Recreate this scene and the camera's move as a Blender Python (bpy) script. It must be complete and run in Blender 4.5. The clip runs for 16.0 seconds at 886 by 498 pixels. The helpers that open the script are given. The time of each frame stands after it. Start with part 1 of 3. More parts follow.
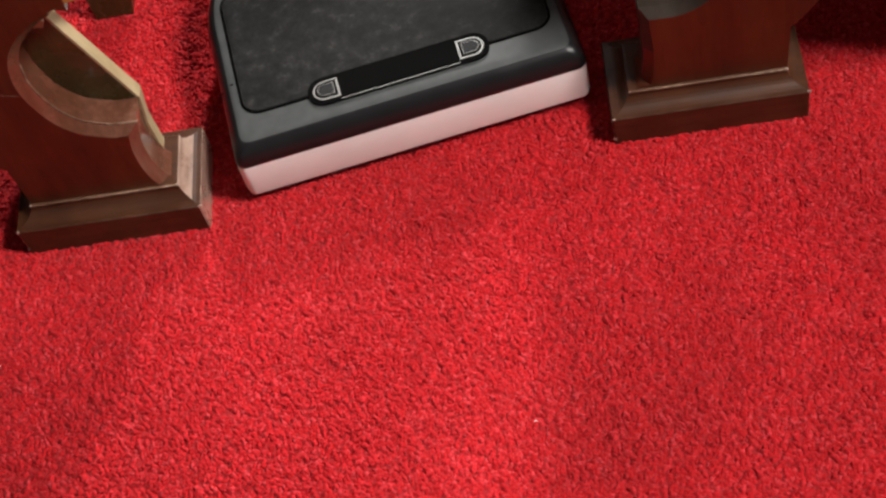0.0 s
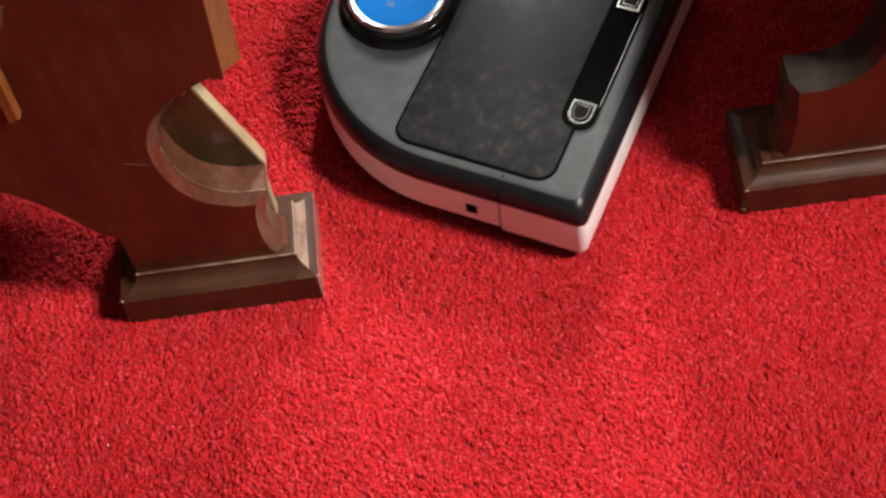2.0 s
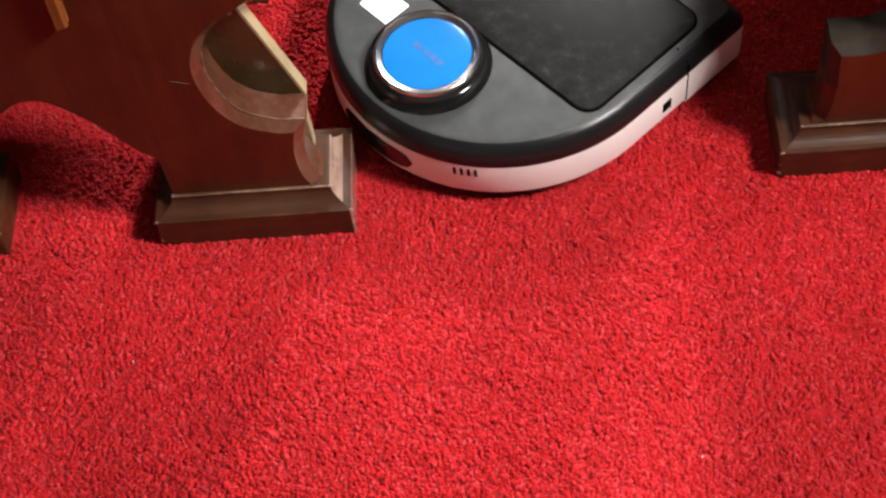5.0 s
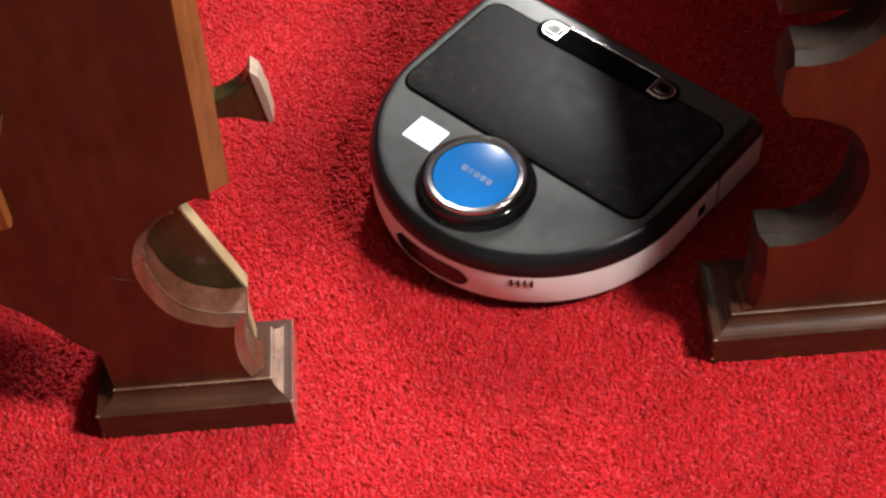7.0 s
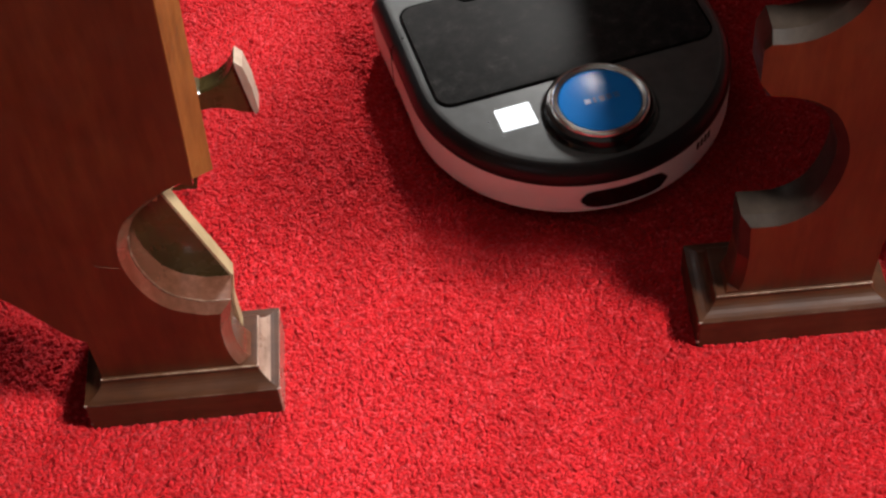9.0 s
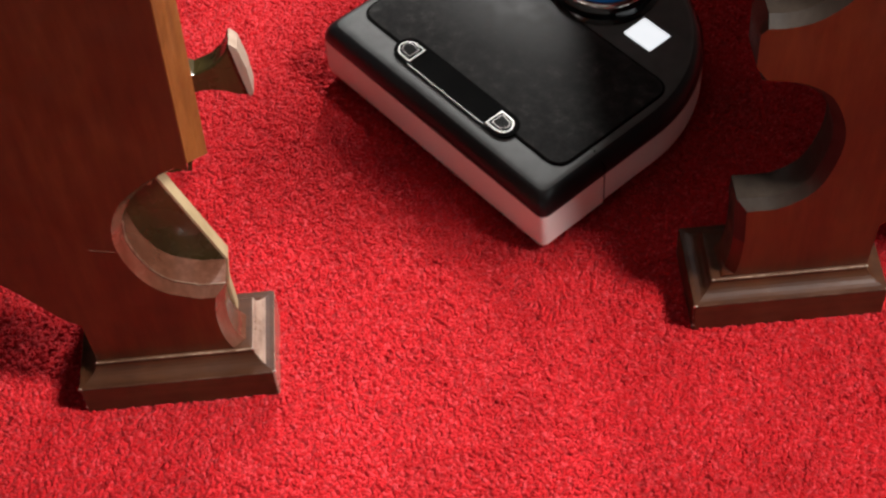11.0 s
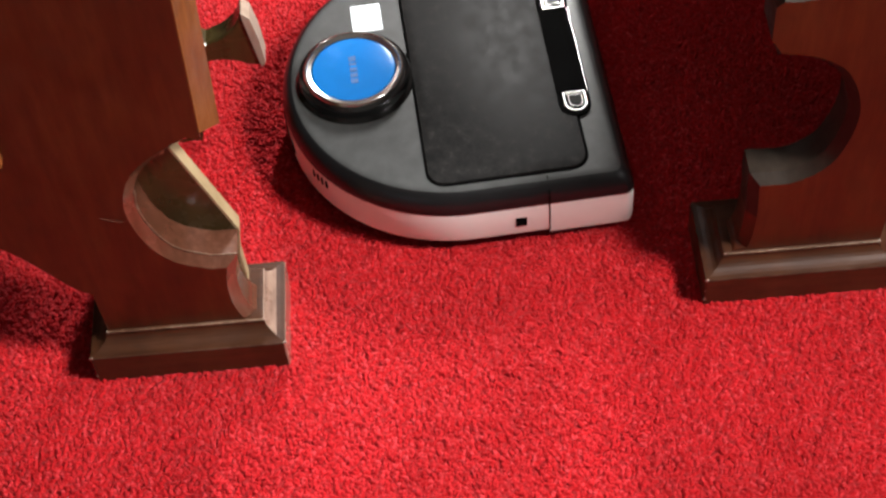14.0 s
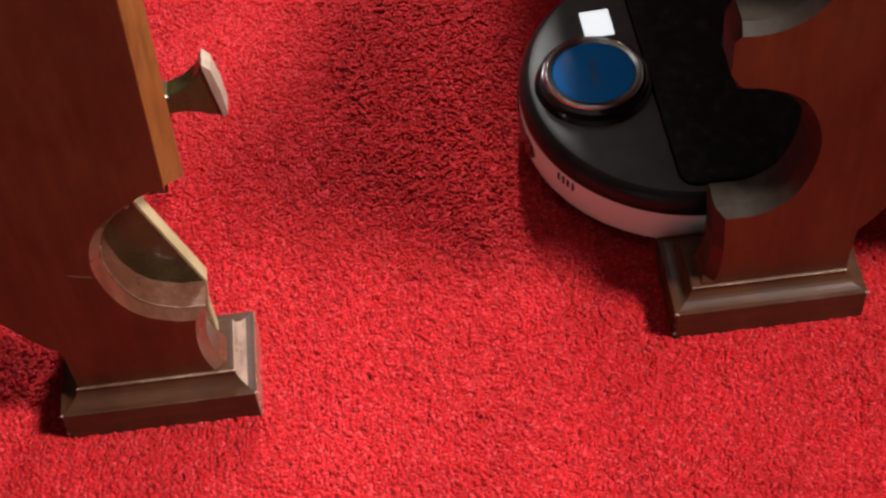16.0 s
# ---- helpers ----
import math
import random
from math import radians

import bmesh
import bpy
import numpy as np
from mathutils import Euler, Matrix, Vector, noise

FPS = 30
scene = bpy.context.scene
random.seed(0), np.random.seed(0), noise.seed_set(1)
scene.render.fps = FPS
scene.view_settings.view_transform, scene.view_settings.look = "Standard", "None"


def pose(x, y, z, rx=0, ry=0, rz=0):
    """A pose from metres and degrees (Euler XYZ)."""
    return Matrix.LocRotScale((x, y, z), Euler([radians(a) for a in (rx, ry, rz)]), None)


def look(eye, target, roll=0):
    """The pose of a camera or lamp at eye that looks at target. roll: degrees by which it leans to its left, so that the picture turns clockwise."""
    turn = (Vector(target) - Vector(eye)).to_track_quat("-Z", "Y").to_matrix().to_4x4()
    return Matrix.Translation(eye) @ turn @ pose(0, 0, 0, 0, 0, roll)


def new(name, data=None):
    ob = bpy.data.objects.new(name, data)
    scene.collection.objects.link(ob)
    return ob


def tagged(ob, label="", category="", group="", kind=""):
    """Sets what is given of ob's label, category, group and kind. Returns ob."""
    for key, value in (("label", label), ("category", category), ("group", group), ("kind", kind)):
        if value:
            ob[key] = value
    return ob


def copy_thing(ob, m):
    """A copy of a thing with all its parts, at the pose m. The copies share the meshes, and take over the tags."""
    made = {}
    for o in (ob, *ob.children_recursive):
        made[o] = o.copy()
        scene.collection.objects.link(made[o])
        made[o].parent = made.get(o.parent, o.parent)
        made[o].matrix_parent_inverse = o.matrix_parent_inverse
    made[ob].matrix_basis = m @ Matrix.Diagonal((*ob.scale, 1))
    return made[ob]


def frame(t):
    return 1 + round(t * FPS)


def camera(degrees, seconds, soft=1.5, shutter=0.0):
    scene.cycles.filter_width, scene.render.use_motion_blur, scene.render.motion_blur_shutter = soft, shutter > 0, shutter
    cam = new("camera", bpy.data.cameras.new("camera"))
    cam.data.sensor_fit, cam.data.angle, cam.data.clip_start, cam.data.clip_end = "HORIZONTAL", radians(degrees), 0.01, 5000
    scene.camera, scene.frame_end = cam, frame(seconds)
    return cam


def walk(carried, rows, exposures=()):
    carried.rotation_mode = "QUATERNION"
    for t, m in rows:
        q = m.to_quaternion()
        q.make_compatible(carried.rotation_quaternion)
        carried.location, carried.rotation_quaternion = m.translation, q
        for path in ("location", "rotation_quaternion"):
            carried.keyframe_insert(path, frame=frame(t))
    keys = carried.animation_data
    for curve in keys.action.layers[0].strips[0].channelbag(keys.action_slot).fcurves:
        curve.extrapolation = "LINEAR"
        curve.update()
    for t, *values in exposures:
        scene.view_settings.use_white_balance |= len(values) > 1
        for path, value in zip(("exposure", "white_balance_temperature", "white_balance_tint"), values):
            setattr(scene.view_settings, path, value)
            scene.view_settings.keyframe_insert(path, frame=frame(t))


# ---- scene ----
cam = camera(30.989, 16.0, soft=2.4, shutter=0.5)
# the hand-held camera over the aisle carpet
CAMERA_ROWS = [
    (0.0, pose(0.5467, -0.8319, 1.2185, 31.653, 9.297, -3.592)),
    (0.5, pose(0.4847, -0.8280, 1.2086, 32.567, 8.909, -4.862)),
    (1.0, pose(0.3641, -0.7881, 1.2262, 31.469, 7.067, -4.848)),
    (1.5, pose(0.3182, -0.7593, 1.2435, 32.171, 5.828, -5.431)),
    (2.0, pose(0.3155, -0.7405, 1.2357, 31.746, 4.926, -5.929)),
    (2.5, pose(0.3228, -0.7385, 1.2259, 30.380, 4.587, -4.838)),
    (3.0, pose(0.3285, -0.7411, 1.2271, 29.768, 4.600, -4.425)),
    (3.2, pose(0.3355, -0.7615, 1.2081, 30.704, 5.216, -4.601)),
    (5.3, pose(0.3189, -0.7848, 1.2275, 32.202, 4.097, -1.661)),
    (5.5, pose(0.3260, -0.7819, 1.2405, 33.581, 4.245, -1.550)),
    (6.0, pose(0.3263, -0.7785, 1.2464, 37.639, 3.804, -3.103)),
    (6.5, pose(0.3288, -0.7836, 1.2433, 38.562, 3.240, -4.041)),
    (7.0, pose(0.3284, -0.7846, 1.2467, 37.861, 2.989, -3.530)),
    (7.5, pose(0.3342, -0.7893, 1.2461, 37.550, 3.092, -3.915)),
    (8.0, pose(0.3351, -0.7944, 1.2441, 37.735, 3.139, -4.082)),
    (8.2, pose(0.3387, -0.8088, 1.2374, 38.307, 3.504, -4.172)),
    (10.5, pose(0.3377, -0.7910, 1.2426, 37.328, 2.993, -4.057)),
    (11.0, pose(0.3401, -0.7964, 1.2419, 37.164, 3.235, -4.190)),
    (11.5, pose(0.3350, -0.7921, 1.2418, 36.706, 3.127, -4.312)),
    (12.0, pose(0.3393, -0.7943, 1.2383, 36.066, 3.203, -3.718)),
    (12.5, pose(0.3377, -0.7980, 1.2413, 35.513, 3.282, -3.647)),
    (12.8, pose(0.3379, -0.7949, 1.2306, 35.411, 3.379, -3.773)),
    (13.0, pose(0.3381, -0.7941, 1.2395, 35.095, 3.329, -3.860)),
    (13.5, pose(0.3388, -0.7901, 1.2358, 35.142, 3.226, -3.999)),
    (14.0, pose(0.3357, -0.7948, 1.2400, 36.194, 3.165, -3.699)),
    (14.5, pose(0.3346, -0.7929, 1.2472, 37.100, 3.154, -3.474)),
    (15.0, pose(0.3397, -0.7920, 1.2439, 37.250, 3.314, -3.889)),
    (15.5, pose(0.3375, -0.7969, 1.2441, 37.367, 3.180, -4.428)),
    (16.0, pose(0.3364, -0.7915, 1.2416, 37.480, 3.491, -6.017)),
]

walk(cam, CAMERA_ROWS, [(0.0, -0.28), (1.5, -0.15), (3.0, -0.08), (5.5, -0.03), (16.0, -0.03)])

# ---- world and light ----
world = bpy.data.worlds.new("sky")
scene.world = world
world.use_nodes = True
wn = world.node_tree.nodes
sky = wn.new("ShaderNodeTexSky")
sky.sky_type = "NISHITA"
sky.sun_disc = False
sky.sun_elevation, sky.sun_rotation = radians(50), radians(130)
wn["Background"].inputs["Strength"].default_value = 0.05
world.node_tree.links.new(sky.outputs[0], wn["Background"].inputs["Color"])

# room: x from WEST to EAST, y from SOUTH to NORTH
WEST, EAST, SOUTH, NORTH, HIGH = -4.6, 1.95, -3.4, 2.9, 4.4
WIN_E = (-0.77, -0.23, 1.82, 2.72)    # y0, y1, z0, z1 in the east wall, towards the south
WIN_F = (1.35, 2.7, 1.15, 2.65)      # y0, y1, z0, z1 farther along the east wall
WIN_N = (-1.85, 0.65, 3.3, 4.35)       # x0, x1, z0, z1 in the north wall
WIN_L = (0.79, 0.95, 1.55, 2.40)       # x0, x1, z0, z1 of the narrow north window
WIN_S = (-2.6, -1.1, 1.0, 2.3)       # x0, x1, z0, z1 in the south wall, added for the fill lamp


def area_lamp(name, m, wide, high, watts, colour):
    data = bpy.data.lights.new(name, "AREA")
    data.shape, data.size, data.size_y, data.energy, data.color = "RECTANGLE", wide, high, watts, colour
    ob = new(name, data)
    ob.matrix_world = m
    return ob


area_lamp("window_daylight_southeast", look((EAST - 0.01, -0.50, 2.27), (0.0, -0.50, 2.27)), 0.46, 0.8, 202, (1.0, 0.96, 0.92))
area_lamp("window_daylight_narrow", look((0.87, NORTH - 0.01, 1.97), (0.87, 0.0, 1.97)), 0.15, 0.82, 162, (1.0, 0.97, 0.94))
area_lamp("window_daylight_east", look((EAST - 0.01, 2.02, 1.9), (0.0, 2.02, 1.9)), 1.25, 1.4, 2, (1.0, 0.97, 0.94))
area_lamp("window_daylight_north", look((-0.6, NORTH - 0.01, 3.82), (-0.6, 0.0, 3.82)), 2.4, 1.0, 12, (1.0, 0.97, 0.93))
# weak added fill lamp at an unseen south opening
area_lamp("fill_light_south", look((-1.85, SOUTH + 0.01, 1.65), (-1.85, 0.0, 1.65)), 1.4, 1.2, 3, (1.0, 0.97, 0.94))
scene.view_settings.exposure = 0.0


# ---- materials ----
def material(name, build):
    m = bpy.data.materials.new(name)
    m.use_nodes = True
    build(m.node_tree.nodes, m.node_tree.links, m.node_tree.nodes["Principled BSDF"])
    return m


def ramp(nodes, stops):
    r = nodes.new("ShaderNodeValToRGB")
    el = r.color_ramp.elements
    while len(el) < len(stops):
        el.new(0.5)
    for e, (p, c) in zip(el, stops):
        e.position, e.color = p, (*c, 1)
    return r


def tex_noise(nodes, links, scale, detail=4.0, stretch=None, rough=0.55):
    co = nodes.new("ShaderNodeTexCoord")
    n = nodes.new("ShaderNodeTexNoise")
    n.inputs["Scale"].default_value, n.inputs["Detail"].default_value = scale, detail
    n.inputs["Roughness"].default_value = rough
    if stretch:
        mp = nodes.new("ShaderNodeMapping")
        mp.inputs["Scale"].default_value = stretch
        links.new(co.outputs["Object"], mp.inputs["Vector"])
        links.new(mp.outputs["Vector"], n.inputs["Vector"])
    else:
        links.new(co.outputs["Object"], n.inputs["Vector"])
    return n


def bump(nodes, links, source, bsdf, strength, distance):
    b = nodes.new("ShaderNodeBump")
    b.inputs["Strength"].default_value, b.inputs["Distance"].default_value = strength, distance
    links.new(source, b.inputs["Height"])
    links.new(b.outputs["Normal"], bsdf.inputs["Normal"])


def wood(name, dark, mid, light, rough, coat=0.0, stretch=(14, 14, 1.6), relief=0.25):
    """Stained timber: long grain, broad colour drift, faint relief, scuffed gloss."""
    def build(nodes, links, bsdf):
        grain = tex_noise(nodes, links, 9, 8, stretch, 0.62)
        drift = tex_noise(nodes, links, 11, 6, (1.3, 1.3, 0.7), 0.6)
        mix = nodes.new("ShaderNodeMath")
        mix.operation = "MULTIPLY_ADD"
        mix.inputs[1].default_value = 0.45
        links.new(grain.outputs["Fac"], mix.inputs[0])
        sc = nodes.new("ShaderNodeMath")
        sc.operation = "MULTIPLY"
        sc.inputs[1].default_value = 0.55
        links.new(drift.outputs["Fac"], sc.inputs[0])
        links.new(sc.outputs[0], mix.inputs[2])
        r = ramp(nodes, [(0.34, dark), (0.5, mid), (0.68, light)])
        links.new(mix.outputs[0], r.inputs[0])
        links.new(r.outputs[0], bsdf.inputs["Base Color"])
        scuff = tex_noise(nodes, links, 38, 5)
        mr = nodes.new("ShaderNodeMapRange")
        mr.inputs["From Min"].default_value, mr.inputs["From Max"].default_value = 0.35, 0.7
        mr.inputs["To Min"].default_value, mr.inputs["To Max"].default_value = rough - 0.06, rough + 0.14
        links.new(scuff.outputs["Fac"], mr.inputs["Value"])
        links.new(mr.outputs[0], bsdf.inputs["Roughness"])
        bsdf.inputs["Specular IOR Level"].default_value = 0.3
        bsdf.inputs["Coat Weight"].default_value = coat
        bsdf.inputs["Coat Roughness"].default_value = 0.14
        bump(nodes, links, mix.outputs[0], bsdf, relief, 0.002)
    return material(name, build)


MAHOGANY = wood("dark mahogany stain", (0.044, 0.0095, 0.0034), (0.068, 0.0150, 0.0050), (0.098, 0.0250, 0.0078), 0.36, 0.25)
PLINTH = wood("walnut-dark plinth varnish", (0.032, 0.011, 0.005), (0.058, 0.020, 0.0085), (0.09, 0.034, 0.015), 0.40, 0.06, (1.6, 14, 14))
OAK = wood("worn oak edge", (0.10, 0.028, 0.006), (0.19, 0.058, 0.012), (0.27, 0.095, 0.022), 0.5, 0.0)
BARE = wood("bare pale board edge", (0.26, 0.19, 0.10), (0.36, 0.27, 0.15), (0.46, 0.36, 0.22), 0.55, 0.0)
OLIVE = wood("unstained inner board", (0.030, 0.021, 0.007), (0.048, 0.034, 0.011), (0.066, 0.047, 0.017), 0.26, 0.4)


PALE = wood("pale pinkish bare wood", (0.34, 0.25, 0.19), (0.44, 0.33, 0.26), (0.52, 0.41, 0.33), 0.5, 0.0)
# serves real wear and scratches, and painted edge highlights too
WORN_GLINT = wood("rubbed edge with a highlight tone", (0.05, 0.02, 0.01), (0.15, 0.085, 0.055), (0.36, 0.25, 0.18), 0.3, 0.5, (22, 22, 22))


# cut edges paler than the panel: rubbing plus the light they catch, as colour
EDGE = wood("rubbed board edge in a lit tone", (0.065, 0.022, 0.011), (0.115, 0.043, 0.025), (0.18, 0.078, 0.050), 0.17, 1.0)
# arris colour mixes rubbing with the highlight along the moulding
ARRIS = wood("rubbed dark arris with a highlight tone", (0.034, 0.013, 0.007), (0.060, 0.025, 0.014), (0.13, 0.070, 0.048), 0.35, 0.1, (9, 22, 22))
# darkened copy of the cut-edge colour, standing for shade in the front notch
SHADED_EDGE = wood("shaded grey-brown cut edge", (0.014, 0.009, 0.006), (0.024, 0.016, 0.011), (0.040, 0.028, 0.020), 0.55, 0.0)
CHIP = wood("bare chipped wood", (0.30, 0.22, 0.17), (0.46, 0.37, 0.31), (0.60, 0.52, 0.46), 0.5, 0.0, (40, 40, 40))
# pale end tone: side light on the varnish and scuffing in one colour
LIT_SCUFF = wood("scuffed plinth end in a lit tone", (0.14, 0.08, 0.06), (0.32, 0.21, 0.16), (0.52, 0.39, 0.32), 0.28, 0.9, (3, 3, 20))


def carpet_build(nodes, links, bsdf):
    geo = nodes.new("ShaderNodeNewGeometry")
    r = ramp(nodes, [(0.0, (0.48, 0.010, 0.014)), (0.5, (0.56, 0.014, 0.019)), (0.85, (0.63, 0.028, 0.036)), (1.0, (0.70, 0.055, 0.068))])
    links.new(geo.outputs["Random Per Island"], r.inputs[0])
    drift = tex_noise(nodes, links, 6, 3, (1.0, 0.75, 1.0), 0.5)
    mx = nodes.new("ShaderNodeMix")
    mx.data_type, mx.blend_type = "RGBA", "MULTIPLY"
    mx.inputs["Factor"].default_value = 1.0
    dr = ramp(nodes, [(0.34, (0.78, 0.76, 0.76)), (0.50, (0.90, 0.89, 0.89)), (0.66, (1.0, 1.02, 1.04))])
    links.new(drift.outputs["Fac"], dr.inputs[0])
    links.new(r.outputs[0], mx.inputs["A"])
    links.new(dr.outputs[0], mx.inputs["B"])
    links.new(mx.outputs["Result"], bsdf.inputs["Base Color"])
    bsdf.inputs["Roughness"].default_value = 0.85
    bsdf.inputs["Specular IOR Level"].default_value = 0.12
    bsdf.inputs["Sheen Weight"].default_value = 0.15
    bsdf.inputs["Sheen Tint"].default_value = (1, 0.35, 0.35, 1)


def backing_build(nodes, links, bsdf):
    n = tex_noise(nodes, links, 420, 3)
    r = ramp(nodes, [(0.3, (0.34, 0.008, 0.011)), (0.7, (0.47, 0.013, 0.018))])
    links.new(n.outputs["Fac"], r.inputs[0])
    links.new(r.outputs[0], bsdf.inputs["Base Color"])
    bsdf.inputs["Roughness"].default_value = 0.95
    bump(nodes, links, n.outputs["Fac"], bsdf, 1.0, 0.004)


CARPET = material("red wool pile", carpet_build)
BACKING = material("red carpet ground", backing_build)


def plain(name, colour, rough, metal=0.0, vary=0.12, scale=30, relief=0.0, coat=0.0):
    def build(nodes, links, bsdf):
        n = tex_noise(nodes, links, scale, 5)
        lo, hi = tuple(c * (1 - vary) for c in colour), tuple(min(1, c * (1 + vary)) for c in colour)
        r = ramp(nodes, [(0.3, lo), (0.7, hi)])
        links.new(n.outputs["Fac"], r.inputs[0])
        links.new(r.outputs[0], bsdf.inputs["Base Color"])
        mr = nodes.new("ShaderNodeMapRange")
        mr.inputs["To Min"].default_value, mr.inputs["To Max"].default_value = rough * 0.8, rough * 1.25
        links.new(n.outputs["Fac"], mr.inputs["Value"])
        links.new(mr.outputs[0], bsdf.inputs["Roughness"])
        bsdf.inputs["Metallic"].default_value = metal
        bsdf.inputs["Coat Weight"].default_value = coat
        if relief:
            bump(nodes, links, n.outputs["Fac"], bsdf, relief, 0.001)
    return material(name, build)


def lid_build(nodes, links, bsdf):
    smudge = tex_noise(nodes, links, 70, 8, None, 0.72)
    dust = tex_noise(nodes, links, 160, 4)
    r = ramp(nodes, [(0.40, (0.014, 0.014, 0.014)), (0.56, (0.024, 0.0235, 0.023)), (0.66, (0.042, 0.041, 0.039)), (0.80, (0.085, 0.082, 0.078))])
    links.new(smudge.outputs["Fac"], r.inputs[0])
    links.new(r.outputs[0], bsdf.inputs["Base Color"])
    mr = nodes.new("ShaderNodeMapRange")
    mr.inputs["From Min"].default_value, mr.inputs["From Max"].default_value = 0.35, 0.7
    mr.inputs["To Min"].default_value, mr.inputs["To Max"].default_value = 0.42, 0.60
    bsdf.inputs["Specular IOR Level"].default_value = 0.08
    links.new(smudge.outputs["Fac"], mr.inputs["Value"])
    links.new(mr.outputs[0], bsdf.inputs["Roughness"])
    bump(nodes, links, dust.outputs["Fac"], bsdf, 0.04, 0.0004)


VELVET = plain("dark red velvet", (0.30, 0.012, 0.02), 0.75, 0, 0.2, 90, 0.3)
# deck grey includes the reflection from above, put into the base colour
SHELL = plain("satin plastic greyed by painted sheen", (0.066, 0.070, 0.070), 0.40, 0, 0.15, 60)
SHELL.node_tree.nodes["Principled BSDF"].inputs["Specular IOR Level"].default_value = 0.4
LID = material("smudged black lid", lid_build)
SHOULDER = plain("polished black shoulder without the sheen", (0.011, 0.011, 0.012), 0.30)
SHOULDER.node_tree.nodes["Principled BSDF"].inputs["Specular IOR Level"].default_value = 0.28
GLOSS = plain("gloss black plastic", (0.008, 0.008, 0.008), 0.12)
PIT = plain("dull black recess", (0.003, 0.003, 0.003), 0.9)
PIT.node_tree.nodes["Principled BSDF"].inputs["Specular IOR Level"].default_value = 0.05
WHITE = plain("white bumper plastic", (0.86, 0.85, 0.83), 0.35, 0, 0.04, 20)
CHROME = plain("brushed chrome", (0.66, 0.66, 0.62), 0.2, 1.0, 0.08)
DARK_CHROME = plain("smoked chrome", (0.32, 0.31, 0.30), 0.2, 1.0, 0.08)
BLUE = plain("satin sky-blue disc", (0.014, 0.21, 0.66), 0.20, 0, 0.06, 25)
BLUE.node_tree.nodes["Principled BSDF"].inputs["Specular IOR Level"].default_value = 0.08
BLUE_MARK = plain("faint dark blue print", (0.025, 0.14, 0.42), 0.35)
GREY_MARK = plain("faint grey print", (0.05, 0.055, 0.06), 0.4)
PLASTER = plain("buff plaster", (0.09, 0.08, 0.07), 0.8, 0, 0.06, 3, 0.2)
CEILING = plain("grey plaster ceiling", (0.18, 0.175, 0.165), 0.85, 0, 0.05, 3, 0.2)
FRAME = plain("white window paint", (0.78, 0.77, 0.74), 0.4)


def screen_build(nodes, links, bsdf):
    bsdf.inputs["Base Color"].default_value = (0.75, 0.78, 0.8, 1)
    bsdf.inputs["Emission Color"].default_value = (0.92, 0.96, 1.0, 1)
    bsdf.inputs["Emission Strength"].default_value = 0.9
    bsdf.inputs["Roughness"].default_value = 0.15


SCREEN = material("lit white display", screen_build)


# ---- mesh helpers ----
def mesh_of(name, bm, mat):
    bmesh.ops.recalc_face_normals(bm, faces=bm.faces[:])
    me = bpy.data.meshes.new(name)
    bm.to_mesh(me)
    bm.free()
    me.materials.append(mat)
    return me


def part(name, bm, mat, parent, label=""):
    ob = new(name, mesh_of(name, bm, mat))
    ob.parent = parent
    if label:
        ob["label"] = label
    return ob


def smooth(ob, angle=40):
    me = ob.data
    for p in me.polygons:
        p.use_smooth = True
    me.set_sharp_from_angle(angle=radians(angle))
    return ob


def box(x0, x1, y0, y1, z0, z1, edge=0.0, seg=2):
    bm = bmesh.new()
    bmesh.ops.create_cube(bm, size=1)
    for v in bm.verts:
        v.co = Vector(((x0 + x1) / 2 + v.co.x * (x1 - x0), (y0 + y1) / 2 + v.co.y * (y1 - y0), (z0 + z1) / 2 + v.co.z * (z1 - z0)))
    if edge:
        bmesh.ops.bevel(bm, geom=bm.edges[:], offset=edge, segments=seg, profile=0.5, affect="EDGES")
    return bm


def slab(outline, z0, z1, top_edge=0.0, seg=3, bottom_edge=0.0):
    """A flat shape with the given outline (x, y), from z0 to z1, its rims rounded."""
    bm = bmesh.new()
    lower = [bm.verts.new((x, y, z0)) for x, y in outline]
    face = bm.faces.new(lower)
    up = bmesh.ops.extrude_face_region(bm, geom=[face])
    bmesh.ops.translate(bm, vec=(0, 0, z1 - z0), verts=[g for g in up["geom"] if isinstance(g, bmesh.types.BMVert)])
    for edge, z in ((top_edge, z1), (bottom_edge, z0)):
        if edge:
            rim = [e for e in bm.edges if all(abs(v.co.z - z) < 1e-6 for v in e.verts)]
            bmesh.ops.bevel(bm, geom=rim, offset=edge, segments=seg, profile=0.5, affect="EDGES")
    return bm


def lathe(profile, seg=64):
    """Turn (r, z) pairs about the z axis."""
    bm = bmesh.new()
    rings = []
    for r, z in profile:
        if r < 1e-6:
            rings.append([bm.verts.new((0, 0, z))])
        else:
            rings.append([bm.verts.new((r * math.cos(2 * math.pi * i / seg), r * math.sin(2 * math.pi * i / seg), z)) for i in range(seg)])
    for a, b in zip(rings, rings[1:]):
        for i in range(seg):
            j = (i + 1) % seg
            if len(a) == 1 and len(b) == 1:
                continue
            if len(a) == 1:
                bm.faces.new((a[0], b[i], b[j]))
            elif len(b) == 1:
                bm.faces.new((a[i], a[j], b[0]))
            else:
                bm.faces.new((a[i], a[j], b[j], b[i]))
    return bm


def moved(bm, m):
    bmesh.ops.transform(bm, matrix=m, verts=bm.verts[:])
    return bm


